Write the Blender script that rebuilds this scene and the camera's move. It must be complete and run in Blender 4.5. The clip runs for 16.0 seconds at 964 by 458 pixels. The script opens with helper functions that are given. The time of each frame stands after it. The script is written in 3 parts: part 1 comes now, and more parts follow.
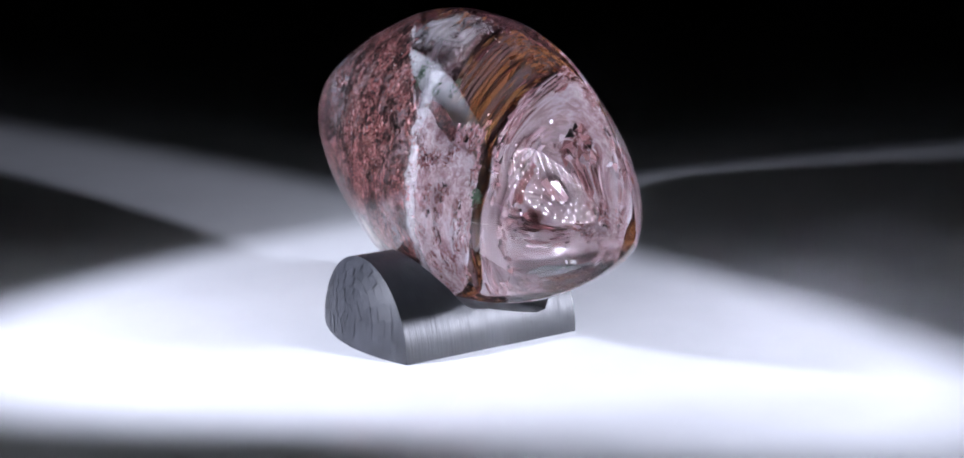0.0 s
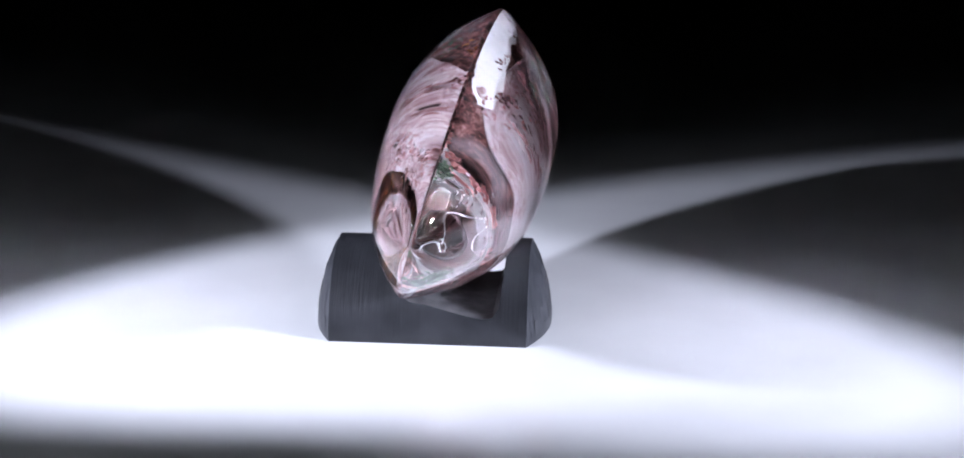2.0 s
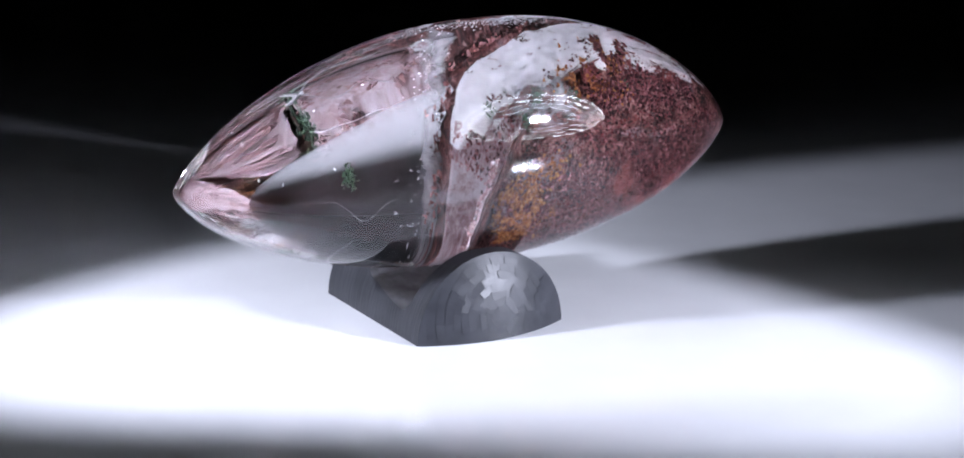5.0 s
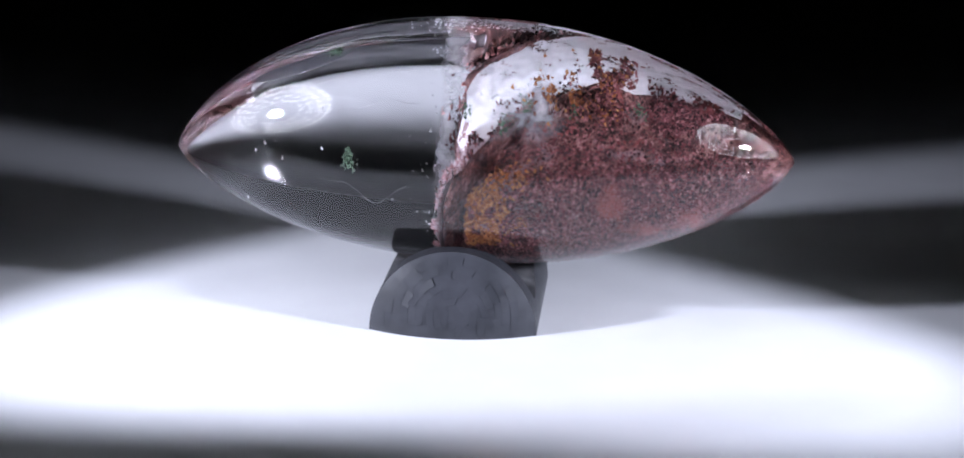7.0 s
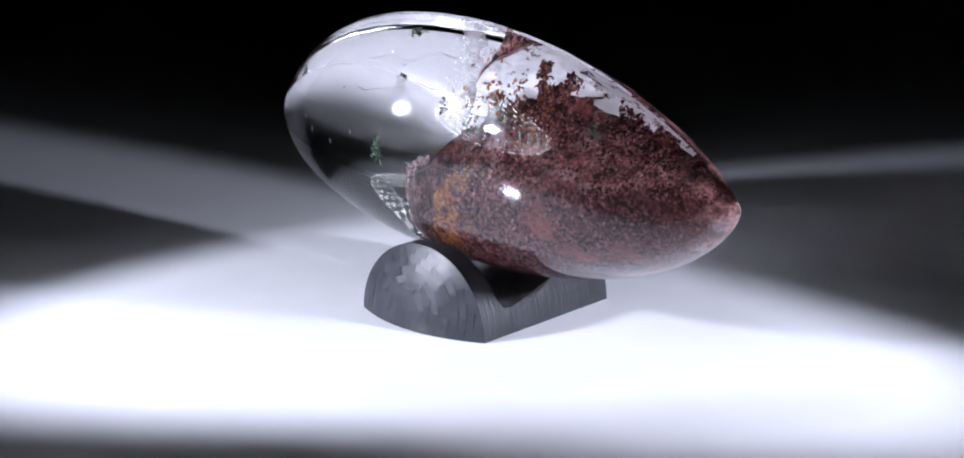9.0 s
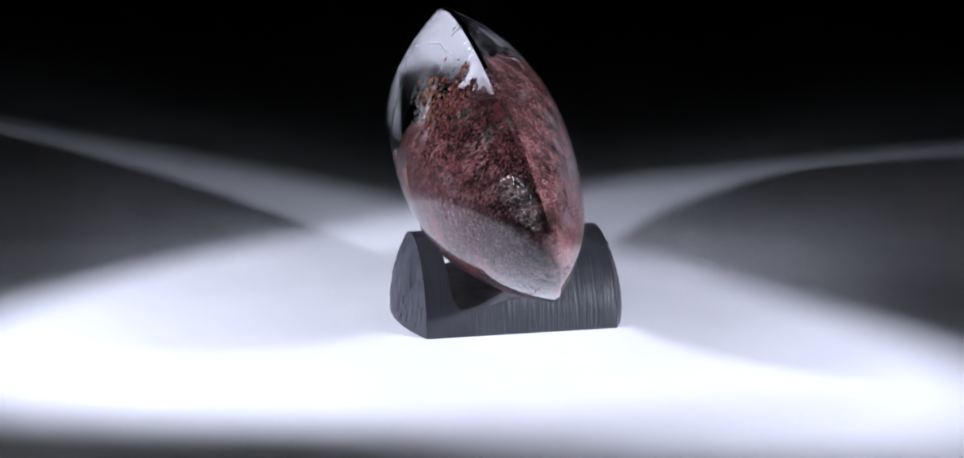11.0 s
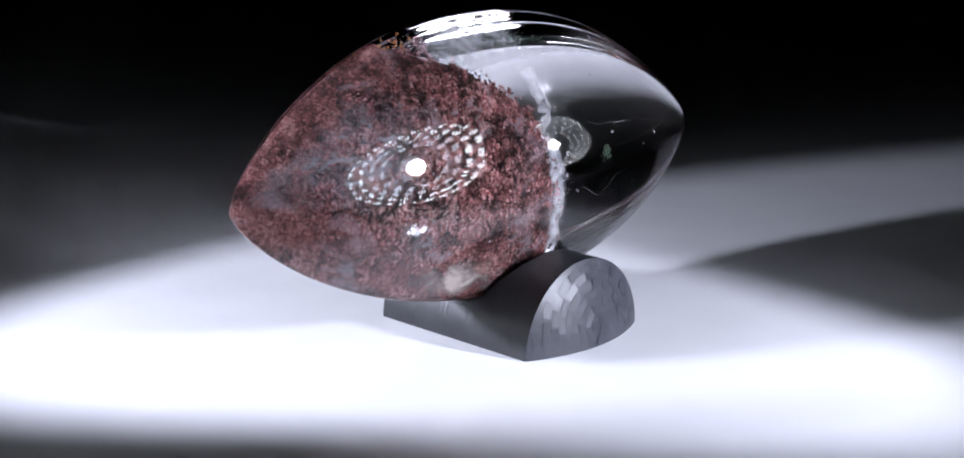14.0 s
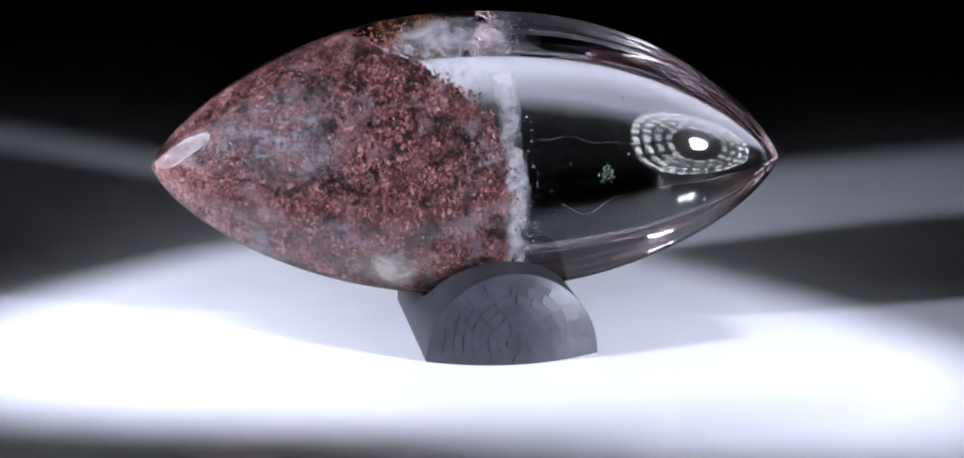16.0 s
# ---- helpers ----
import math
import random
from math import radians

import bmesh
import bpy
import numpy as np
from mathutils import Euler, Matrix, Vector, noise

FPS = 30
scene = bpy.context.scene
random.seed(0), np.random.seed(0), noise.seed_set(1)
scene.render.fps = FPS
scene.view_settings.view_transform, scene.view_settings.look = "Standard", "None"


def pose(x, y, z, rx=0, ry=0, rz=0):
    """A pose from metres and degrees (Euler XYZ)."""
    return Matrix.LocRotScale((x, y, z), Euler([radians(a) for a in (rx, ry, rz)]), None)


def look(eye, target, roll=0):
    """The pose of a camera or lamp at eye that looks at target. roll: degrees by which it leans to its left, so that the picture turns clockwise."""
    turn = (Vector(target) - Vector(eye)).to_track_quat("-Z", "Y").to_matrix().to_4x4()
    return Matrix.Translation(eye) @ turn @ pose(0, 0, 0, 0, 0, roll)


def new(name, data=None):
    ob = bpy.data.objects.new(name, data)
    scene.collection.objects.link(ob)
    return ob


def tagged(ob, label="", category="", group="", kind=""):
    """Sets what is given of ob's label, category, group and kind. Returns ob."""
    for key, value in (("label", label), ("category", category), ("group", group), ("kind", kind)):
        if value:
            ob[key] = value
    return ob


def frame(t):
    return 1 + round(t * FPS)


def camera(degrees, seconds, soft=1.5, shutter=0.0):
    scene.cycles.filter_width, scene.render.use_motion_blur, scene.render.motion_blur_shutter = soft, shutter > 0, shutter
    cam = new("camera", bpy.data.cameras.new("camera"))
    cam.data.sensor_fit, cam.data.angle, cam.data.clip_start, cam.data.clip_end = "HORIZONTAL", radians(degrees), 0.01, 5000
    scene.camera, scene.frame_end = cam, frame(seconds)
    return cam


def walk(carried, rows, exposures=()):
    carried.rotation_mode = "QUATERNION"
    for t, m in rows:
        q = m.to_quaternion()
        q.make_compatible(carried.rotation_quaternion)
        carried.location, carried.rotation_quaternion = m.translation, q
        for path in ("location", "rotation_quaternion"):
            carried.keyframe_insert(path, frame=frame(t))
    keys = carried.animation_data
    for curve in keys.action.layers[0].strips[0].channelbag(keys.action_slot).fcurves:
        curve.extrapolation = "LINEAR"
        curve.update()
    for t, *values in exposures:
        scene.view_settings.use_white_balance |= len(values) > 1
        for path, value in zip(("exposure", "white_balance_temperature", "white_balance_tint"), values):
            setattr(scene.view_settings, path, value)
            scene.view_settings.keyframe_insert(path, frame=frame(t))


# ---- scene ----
U = 0.0001                      # one drawing unit is a tenth of a millimetre
SPIN = 18.2176                  # degrees a second, clockwise from above

# ---- camera ----
cam = camera(29.29, 16.0, soft=1.8)
EYE = (0.0, -2842.4 * U, 959.55 * U)
AIM = (16.45 * U, 499.68 * U, 0.0)
VIEW = look(EYE, AIM, 0.53)
walk(cam, [(0.0, VIEW), (16.0, VIEW)])

# ---- light ----
world = bpy.data.worlds.new("dark_room")
world.use_nodes = True
world.node_tree.nodes["Background"].inputs[0].default_value = (0.6, 0.7, 1.0, 1)
world.node_tree.nodes["Background"].inputs[1].default_value = 0.0005
scene.world = world
scene.view_settings.exposure = 0.0
scene.cycles.blur_glossy = 0.6
scene.cycles.sample_clamp_indirect = 0.0

LAMPS = (  # azimuth from the front, side, elevation, target, half angle of the beam, watts
    (67.9, -1, 23.5, (-17, 52), 12.8, 3.65),
    (61.8, 1, 18.3, (-199, 48), 12.5, 3.65),
)
LAMP_FAR = 2300


def lamp_place(az, side, el):
    a, e = radians(az), radians(el)
    return Vector((side * math.cos(e) * math.sin(a), -math.cos(e) * math.cos(a), math.sin(e))) * LAMP_FAR * U


for az, side, el, tgt, half, watts in LAMPS:
    spot = bpy.data.lights.new("lamp_beam", "SPOT")
    spot.energy, spot.spot_size, spot.spot_blend = watts, radians(2 * half * 1.04), 0.16
    spot.shadow_soft_size = 85 * U
    spot.color = (0.845, 0.88, 1.09)
    ob = new("lamp_beam", spot)
    ob.matrix_world = look(lamp_place(az, side, el), (tgt[0] * U, tgt[1] * U, 0))


# ---- helpers ----
def part(name, bm, material, parent=None, label="", smooth=False):
    me = bpy.data.meshes.new(name)
    if smooth:
        for f in bm.faces:
            f.smooth = True
    bm.to_mesh(me)
    bm.free()
    me.materials.append(material)
    ob = new(name, me)
    if parent is not None:
        ob.parent = parent
    if label:
        ob["label"] = label
    return ob


def mesh_part(name, verts, faces, material, parent=None, label=""):
    me = bpy.data.meshes.new(name)
    me.from_pydata(verts, [], faces)
    me.materials.append(material)
    ob = new(name, me)
    if parent is not None:
        ob.parent = parent
    if label:
        ob["label"] = label
    return ob


# ---- materials ----
def base(name):
    m = bpy.data.materials.new(name)
    m.use_nodes = True
    n, l = m.node_tree.nodes, m.node_tree.links
    return m, n, l, n["Principled BSDF"]


def tex(n, l, kind, scale, detail=4.0, stretch=None, coord="Object"):
    co = n.new("ShaderNodeTexCoord")
    t = n.new(kind)
    t.inputs["Scale"].default_value = scale
    if "Detail" in t.inputs:
        t.inputs["Detail"].default_value = detail
    mp = n.new("ShaderNodeMapping")
    if stretch:
        mp.inputs["Scale"].default_value = stretch
    l.new(co.outputs[coord], mp.inputs[0])
    l.new(mp.outputs[0], t.inputs["Vector"])
    return t


def ramp(n, l, source, stops):
    r = n.new("ShaderNodeValToRGB")
    while len(r.color_ramp.elements) < len(stops):
        r.color_ramp.elements.new(0.5)
    for e, (p, c) in zip(r.color_ramp.elements, stops):
        e.position, e.color = p, (*c, 1)
    l.new(source, r.inputs[0])
    return r


def bump(n, l, height, b, strength, dist):
    k = n.new("ShaderNodeBump")
    k.inputs["Strength"].default_value, k.inputs["Distance"].default_value = strength, dist
    l.new(height, k.inputs["Height"])
    l.new(k.outputs[0], b.inputs["Normal"])
    return k


def paper_material():
    m, n, l, b = base("white_acrylic")
    t = tex(n, l, "ShaderNodeTexNoise", 60, 6)
    r = ramp(n, l, t.outputs[0], [(0.3, (0.78, 0.79, 0.81)), (0.7, (0.83, 0.84, 0.86))])
    l.new(r.outputs[0], b.inputs["Base Color"])
    b.inputs["Roughness"].default_value = 0.1
    b.inputs["Specular IOR Level"].default_value = 0.5
    t2 = tex(n, l, "ShaderNodeTexNoise", 2500, 3)
    k = bump(n, l, t2.outputs[0], b, 0.02, 0.0001)
    wave = tex(n, l, "ShaderNodeTexNoise", 26, 2, (0.45, 1.6, 1.0))
    k2 = n.new("ShaderNodeBump")
    k2.inputs["Strength"].default_value, k2.inputs["Distance"].default_value = 0.04, 0.003
    l.new(wave.outputs[0], k2.inputs["Height"])
    l.new(k.outputs[0], k2.inputs["Normal"])
    l.new(k2.outputs[0], b.inputs["Normal"])
    return m


def black_material():
    m, n, l, b = base("black_cloth")
    t = tex(n, l, "ShaderNodeTexNoise", 400, 4)
    r = ramp(n, l, t.outputs[0], [(0.3, (0.008, 0.008, 0.009)), (0.7, (0.014, 0.014, 0.015))])
    l.new(r.outputs[0], b.inputs["Base Color"])
    b.inputs["Roughness"].default_value = 0.95
    b.inputs["Specular IOR Level"].default_value = 0.1
    return m


def quartz_material():
    m = bpy.data.materials.new("clear_quartz")
    m.use_nodes = True
    n, l = m.node_tree.nodes, m.node_tree.links
    n.clear()
    out = n.new("ShaderNodeOutputMaterial")
    g = n.new("ShaderNodeBsdfGlass")
    g.inputs["IOR"].default_value, g.inputs["Roughness"].default_value = 1.544, 0.0
    g.inputs["Color"].default_value = (1.0, 0.995, 1.0, 1)
    l.new(g.outputs[0], out.inputs[0])
    return m


def grain_material(name, stops, patch=None, dark=None):
    """Small mineral grains, each of its own shade, with large patches of another tone."""
    m, n, l, b = base(name)
    geo = n.new("ShaderNodeNewGeometry")
    r = ramp(n, l, geo.outputs["Random Per Island"], stops)
    colour = r.outputs[0]
    if patch:
        t = tex(n, l, "ShaderNodeTexNoise", 130, 4)
        k = ramp(n, l, t.outputs[0], [(patch[0], (0, 0, 0)), (patch[1], (1, 1, 1))])
        mix = n.new("ShaderNodeMix")
        mix.data_type = "RGBA"
        l.new(k.outputs[0], mix.inputs["Factor"])
        l.new(colour, mix.inputs["A"])
        mix.inputs["B"].default_value = (*patch[2], 1)
        colour = mix.outputs["Result"]
    if dark:
        t = tex(n, l, "ShaderNodeTexNoise", 210, 5)
        t.inputs["Distortion"].default_value = 0.7
        k = ramp(n, l, t.outputs[0], [(0.47, (0, 0, 0)), (0.60, (0.88, 0.88, 0.88))])
        mix = n.new("ShaderNodeMix")
        mix.data_type = "RGBA"
        l.new(k.outputs[0], mix.inputs["Factor"])
        l.new(colour, mix.inputs["A"])
        mix.inputs["B"].default_value = (*dark, 1)
        colour = mix.outputs["Result"]
    l.new(colour, b.inputs["Base Color"])
    b.inputs["Roughness"].default_value = 0.6
    return m


def moss_material(name, stops, frosty=(0.40, 0.34, 0.37)):
    """Fine mossy mineral: maroon to pink tufts, pits with their shade put into the colour, greyish frost in patches."""
    m, n, l, b = base(name)
    fine = tex(n, l, "ShaderNodeTexNoise", 1100, 8)
    fine.inputs["Roughness"].default_value, fine.inputs["Distortion"].default_value = 0.75, 1.2
    big = tex(n, l, "ShaderNodeTexNoise", 230, 5)
    add = n.new("ShaderNodeMath")
    add.operation = "MULTIPLY_ADD"
    l.new(big.outputs[0], add.inputs[0])
    add.inputs[1].default_value = 0.55
    l.new(fine.outputs[0], add.inputs[2])
    half = n.new("ShaderNodeMath")
    half.operation = "MULTIPLY"
    l.new(add.outputs[0], half.inputs[0])
    half.inputs[1].default_value = 0.645
    r = ramp(n, l, half.outputs[0], stops)
    frost = tex(n, l, "ShaderNodeTexNoise", 130, 7, (1.0, 1.0, 1.4))
    frost.inputs["Distortion"].default_value = 0.8
    k = ramp(n, l, frost.outputs[0], [(0.55, (0, 0, 0)), (0.66, (0.6, 0.6, 0.6))])
    mix = n.new("ShaderNodeMix")
    mix.data_type = "RGBA"
    l.new(k.outputs[0], mix.inputs["Factor"])
    l.new(r.outputs[0], mix.inputs["A"])
    mix.inputs["B"].default_value = (*frosty, 1)
    l.new(mix.outputs["Result"], b.inputs["Base Color"])
    b.inputs["Roughness"].default_value = 0.5
    bump(n, l, half.outputs[0], b, 0.9, 0.0006)
    return m


def ebony_material(name, polished):
    m, n, l, b = base(name)
    t = tex(n, l, "ShaderNodeTexNoise", 260, 5)
    lift = 1.7 if polished else 1.0
    r = ramp(n, l, t.outputs[0], [(0.3, (0.016 * lift, 0.017 * lift, 0.020 * lift)), (0.7, (0.026 * lift, 0.027 * lift, 0.032 * lift))])
    l.new(r.outputs[0], b.inputs["Base Color"])
    rr = ramp(n, l, t.outputs[0], [(0.3, (0.36, 0.36, 0.36)), (0.75, (0.44, 0.44, 0.44))] if polished else [(0.3, (0.36, 0.36, 0.36)), (0.75, (0.44, 0.44, 0.44))])
    l.new(rr.outputs[0], b.inputs["Roughness"])
    b.inputs["Specular IOR Level"].default_value = 0.3 if polished else 0.4
    fine = tex(n, l, "ShaderNodeTexNoise", 2600, 3, (1.0, 0.05, 0.05))
    k = bump(n, l, fine.outputs[0], b, 0.06 if polished else 0.7, 0.00012)
    return m


def raw_wood_material():
    """The unpolished cut of the saddle: dull grey-black wood with fine tool marks."""
    m, n, l, b = base("raw_black_wood")
    t = tex(n, l, "ShaderNodeTexNoise", 420, 6)
    r = ramp(n, l, t.outputs[0], [(0.35, (0.045, 0.046, 0.050)), (0.7, (0.13, 0.13, 0.135))])
    l.new(r.outputs[0], b.inputs["Base Color"])
    b.inputs["Roughness"].default_value = 0.5
    marks = tex(n, l, "ShaderNodeTexNoise", 1500, 3, (0.25, 0.05, 1.0))
    bump(n, l, marks.outputs[0], b, 0.6, 0.0002)
    return m


def misty_material(name, colour, streak, most):
    """A milky mist in the crystal: dense and ragged in its middle, fading out at its edge."""
    m, n, l, b = base(name)
    t = tex(n, l, "ShaderNodeTexNoise", 340, 9, streak)
    t.inputs["Roughness"].default_value, t.inputs["Distortion"].default_value = 0.72, 0.6
    r = ramp(n, l, t.outputs[0], [(0.3, tuple(c * 0.86 for c in colour)), (0.7, colour)])
    l.new(r.outputs[0], b.inputs["Base Color"])
    b.inputs["Roughness"].default_value = 0.5
    a = n.new("ShaderNodeAttribute")
    a.attribute_name = "mistiness"
    add = n.new("ShaderNodeMath")
    add.operation = "MULTIPLY_ADD"
    l.new(a.outputs["Fac"], add.inputs[0])
    add.inputs[1].default_value = 0.27
    l.new(t.outputs[0], add.inputs[2])
    k = ramp(n, l, add.outputs[0], [(0.46, (0, 0, 0)), (0.60, (most * 0.3,) * 3), (0.84, (most,) * 3)])
    l.new(k.outputs[0], b.inputs["Alpha"])
    return m


def plain(name, colour, rough, metal=0.0):
    m, n, l, b = base(name)
    t = tex(n, l, "ShaderNodeTexNoise", 80, 4)
    r = ramp(n, l, t.outputs[0], [(0.3, tuple(c * 0.9 for c in colour)), (0.7, tuple(min(1, c * 1.08) for c in colour))])
    l.new(r.outputs[0], b.inputs["Base Color"])
    b.inputs["Roughness"].default_value, b.inputs["Metallic"].default_value = rough, metal
    return m


def glow(name, colour, strength):
    m = bpy.data.materials.new(name)
    m.use_nodes = True
    n, l = m.node_tree.nodes, m.node_tree.links
    n.clear()
    out, e = n.new("ShaderNodeOutputMaterial"), n.new("ShaderNodeEmission")
    e.inputs[0].default_value, e.inputs[1].default_value = (*colour, 1), strength
    l.new(e.outputs[0], out.inputs[0])
    return m


PAPER, BLACK, QUARTZ = paper_material(), black_material(), quartz_material()
EBONY, EBONY_END = ebony_material("black_wood_side", False), ebony_material("black_wood_end_grain", True)
RAW_WOOD = raw_wood_material()
MOSS = grain_material("red_chlorite", [(0.0, (0.025, 0.012, 0.012)), (0.3, (0.19, 0.06, 0.057)), (0.75, (0.53, 0.20, 0.19)), (1.0, (0.82, 0.52, 0.50))],
                      (0.56, 0.74, (0.46, 0.36, 0.38)), (0.035, 0.017, 0.015))
CORE = moss_material("red_chlorite_core", [(0.41, (0.012, 0.007, 0.007)), (0.48, (0.11, 0.035, 0.033)), (0.54, (0.32, 0.125, 0.115)), (0.61, (0.64, 0.38, 0.36))])
# maroon grains of mound and tufts, their colour darkened for the low light there
DEEP = grain_material("shaded_maroon_chlorite", [(0.0, (0.022, 0.009, 0.011)), (0.4, (0.12, 0.034, 0.040)), (0.8, (0.29, 0.085, 0.092)), (1.0, (0.52, 0.23, 0.24))],
                      (0.58, 0.68, (0.40, 0.11, 0.10)))
RUST = grain_material("rust_ochre", [(0.0, (0.14, 0.035, 0.012)), (0.5, (0.44, 0.15, 0.04)), (1.0, (0.62, 0.30, 0.12))])
VEIL = grain_material("white_veil", [(0.0, (0.55, 0.55, 0.58)), (1.0, (0.88, 0.88, 0.9))])
ROSY = moss_material("rosy_moss", [(0.40, (0.30, 0.15, 0.16)), (0.47, (0.56, 0.38, 0.40)), (0.53, (0.74, 0.63, 0.66)), (0.62, (0.85, 0.81, 0.84))], (0.84, 0.81, 0.85))
BLUSH = grain_material("blush_chlorite", [(0.0, (0.34, 0.14, 0.14)), (0.4, (0.58, 0.34, 0.35)), (0.75, (0.76, 0.58, 0.61)), (1.0, (0.86, 0.80, 0.83))])
# flat white that stands in for reflections inside the crystal
PALE = plain("inner_reflection_white", (0.90, 0.89, 0.91), 0.5)
MIST = misty_material("milky_mist", (0.92, 0.92, 0.95), (0.6, 0.6, 1.0), 0.58)
BEIGE, FROST = misty_material("beige_quartz", (0.66, 0.59, 0.54), (1, 1, 1), 0.9), misty_material("frosty_quartz", (0.52, 0.48, 0.52), (0.8, 0.8, 1.6), 0.6)
GREEN = grain_material("green_chlorite", [(0.0, (0.03, 0.06, 0.035)), (1.0, (0.16, 0.27, 0.17))])
HOUSING = plain("black_enamel", (0.02, 0.02, 0.022), 0.4)
CELL, CELL_DIM, CHIP = glow("reflector_cell", (0.90, 0.95, 1.06), 14.0), glow("reflector_dim", (0.90, 0.95, 1.06), 6.5), glow("led_chip", (0.95, 0.97, 1.0), 3.0)


# ---- room ----
def slab(name, lo, hi, material, label):
    bm = bmesh.new()
    bmesh.ops.create_cube(bm, size=1)
    for v in bm.verts:
        v.co = Vector([a + (c + 0.5) * (b - a) for a, b, c in zip(lo, hi, v.co)])
    ob = part(name, bm, material)
    return tagged(ob, label, name.split("_")[0], "", "structure")


floor = slab("floor", (-1.2, -1.2, -0.02), (1.2, 1.2, 0.0), PAPER, "glossy white acrylic surface under two light beams")
slab("wall_north", (-1.2, 1.2, -0.02), (1.2, 1.25, 1.2), BLACK, "black cloth wall of the dark studio")
slab("wall_south", (-1.2, -1.25, -0.02), (1.2, -1.2, 1.2), BLACK, "black cloth wall of the dark studio")
slab("wall_east", (1.2, -1.25, -0.02), (1.25, 1.25, 1.2), BLACK, "black cloth wall of the dark studio")
slab("wall_west", (-1.25, -1.25, -0.02), (-1.2, 1.25, 1.2), BLACK, "black cloth wall of the dark studio")
slab("ceiling", (-1.25, -1.25, 1.2), (1.25, 1.25, 1.25), BLACK, "black cloth ceiling of the dark studio")


# ---- lamps ----
def studio_lamp(place, target):
    """A round reflector lamp: a dished bowl of bright facets round a bright chip, on a stem with a foot."""
    lamp = new("studio_lamp")
    lamp.matrix_world = look(place, target) @ Matrix.Translation((0, 0, 40 * U)) @ pose(0, 0, 0, 180)
    tagged(lamp, "round black studio lamp with glowing faceted reflector", "lamp", "lamps beside the gem")
    R, depth = 735 * U, 380 * U
    bm = bmesh.new()
    rings = []
    for r, z in ((R * 1.10, 20 * U), (R * 1.15, 20 * U), (R * 1.26, -300 * U), (R * 1.15, -400 * U), (R * 0.4, -depth * 2.45), (0.001 * U, -depth * 2.45)):
        rings.append([bm.verts.new((r * math.cos(a * math.tau / 48), r * math.sin(a * math.tau / 48), z)) for a in range(48)])
    for i in range(len(rings) - 1):
        for j in range(48):
            k = (j + 1) % 48
            bm.faces.new((rings[i][j], rings[i][k], rings[i + 1][k], rings[i + 1][j]))
    part("housing", bm, HOUSING, lamp, "black enamel lamp housing", True)
    # rings of staggered cells that point at the gem: a bright plate at the bottom of each short tube, the tubes added
    # to stop spill
    grid, dim, bright = bmesh.new(), bmesh.new(), bmesh.new()
    deep = 400 * U
    f = 1 + deep / (LAMP_FAR * U)
    for ring in range(4):
        r, wide = (320 + 115 * ring) * U, 46 * U
        count = round(math.tau * r / (146 * U))
        for k in range(count):
            a, half = math.tau * (k + 0.5 * (ring % 2)) / count, 0.42 * math.tau / count
            cell = [(r + p * wide, a + q * half) for p, q in ((-1, -0.7), (-0.4, -1), (0.4, -1), (1, -0.75), (1, 0.75), (0.4, 1), (-0.4, 1), (-1, 0.7))]
            flat = [(m * math.cos(b), m * math.sin(b)) for m, b in cell]
            top, low = [grid.verts.new((x, y, 0)) for x, y in flat], [grid.verts.new((x * f, y * f, -deep)) for x, y in flat]
            for n in range(8):
                grid.faces.new((top[n], top[(n + 1) % 8], low[(n + 1) % 8], low[n]))
            plate = bright if ring >= 2 else dim
            plate.faces.new([plate.verts.new((x * f, y * f, -deep + 3 * U)) for x, y in flat])
    part("spill_grid", grid, HOUSING, lamp, "added black tubes that stop spill from the cells")
    part("reflector", bright, CELL, lamp, "bright faceted reflector cells")
    part("inner_reflector", dim, CELL_DIM, lamp, "dimmer inner reflector cells")
    bm = bmesh.new()
    bmesh.ops.create_circle(bm, cap_ends=True, segments=32, radius=140 * U)
    for v in bm.verts:
        v.co.z = -880 * U
    part("led_chip", bm, CHIP, lamp, "white glowing chip")
    # unseen tube round the chip, added to keep its light off the floor
    bm = bmesh.new()
    a, b = [[bm.verts.new((170 * U * math.cos(k * math.tau / 32), 170 * U * math.sin(k * math.tau / 32), z * U)) for k in range(32)] for z in (0, -890)]
    for k in range(32):
        bm.faces.new((a[k], a[(k + 1) % 32], b[(k + 1) % 32], b[k]))
    part("added_snoot", bm, HOUSING, lamp, "added black tube to narrow the chip light", True)
    # stem and foot on the card
    back = lamp.matrix_world @ Vector((0, 0, -depth * 1.6))
    home = lamp.matrix_world.inverted()
    bm = bmesh.new()
    for r0, r1, z0, z1 in ((22 * U, 22 * U, 40 * U, back.z),):
        bmesh.ops.create_cone(bm, cap_ends=True, segments=20, radius1=r0, radius2=r1, depth=z1 - z0, matrix=home @ Matrix.Translation((back.x, back.y, (z0 + z1) / 2)))
    part("stem", bm, HOUSING, lamp, "black steel stem", True)
    bm = bmesh.new()
    bmesh.ops.create_cone(bm, cap_ends=True, segments=48, radius1=420 * U, radius2=390 * U, depth=40 * U, matrix=home @ Matrix.Translation((back.x, back.y, 20 * U)))
    part("foot", bm, HOUSING, lamp, "round black steel foot")
    return lamp


for az, side, el, tgt, half, watts in LAMPS:
    studio_lamp(lamp_place(az, side, el), Vector((tgt[0] * U, tgt[1] * U, 0)))

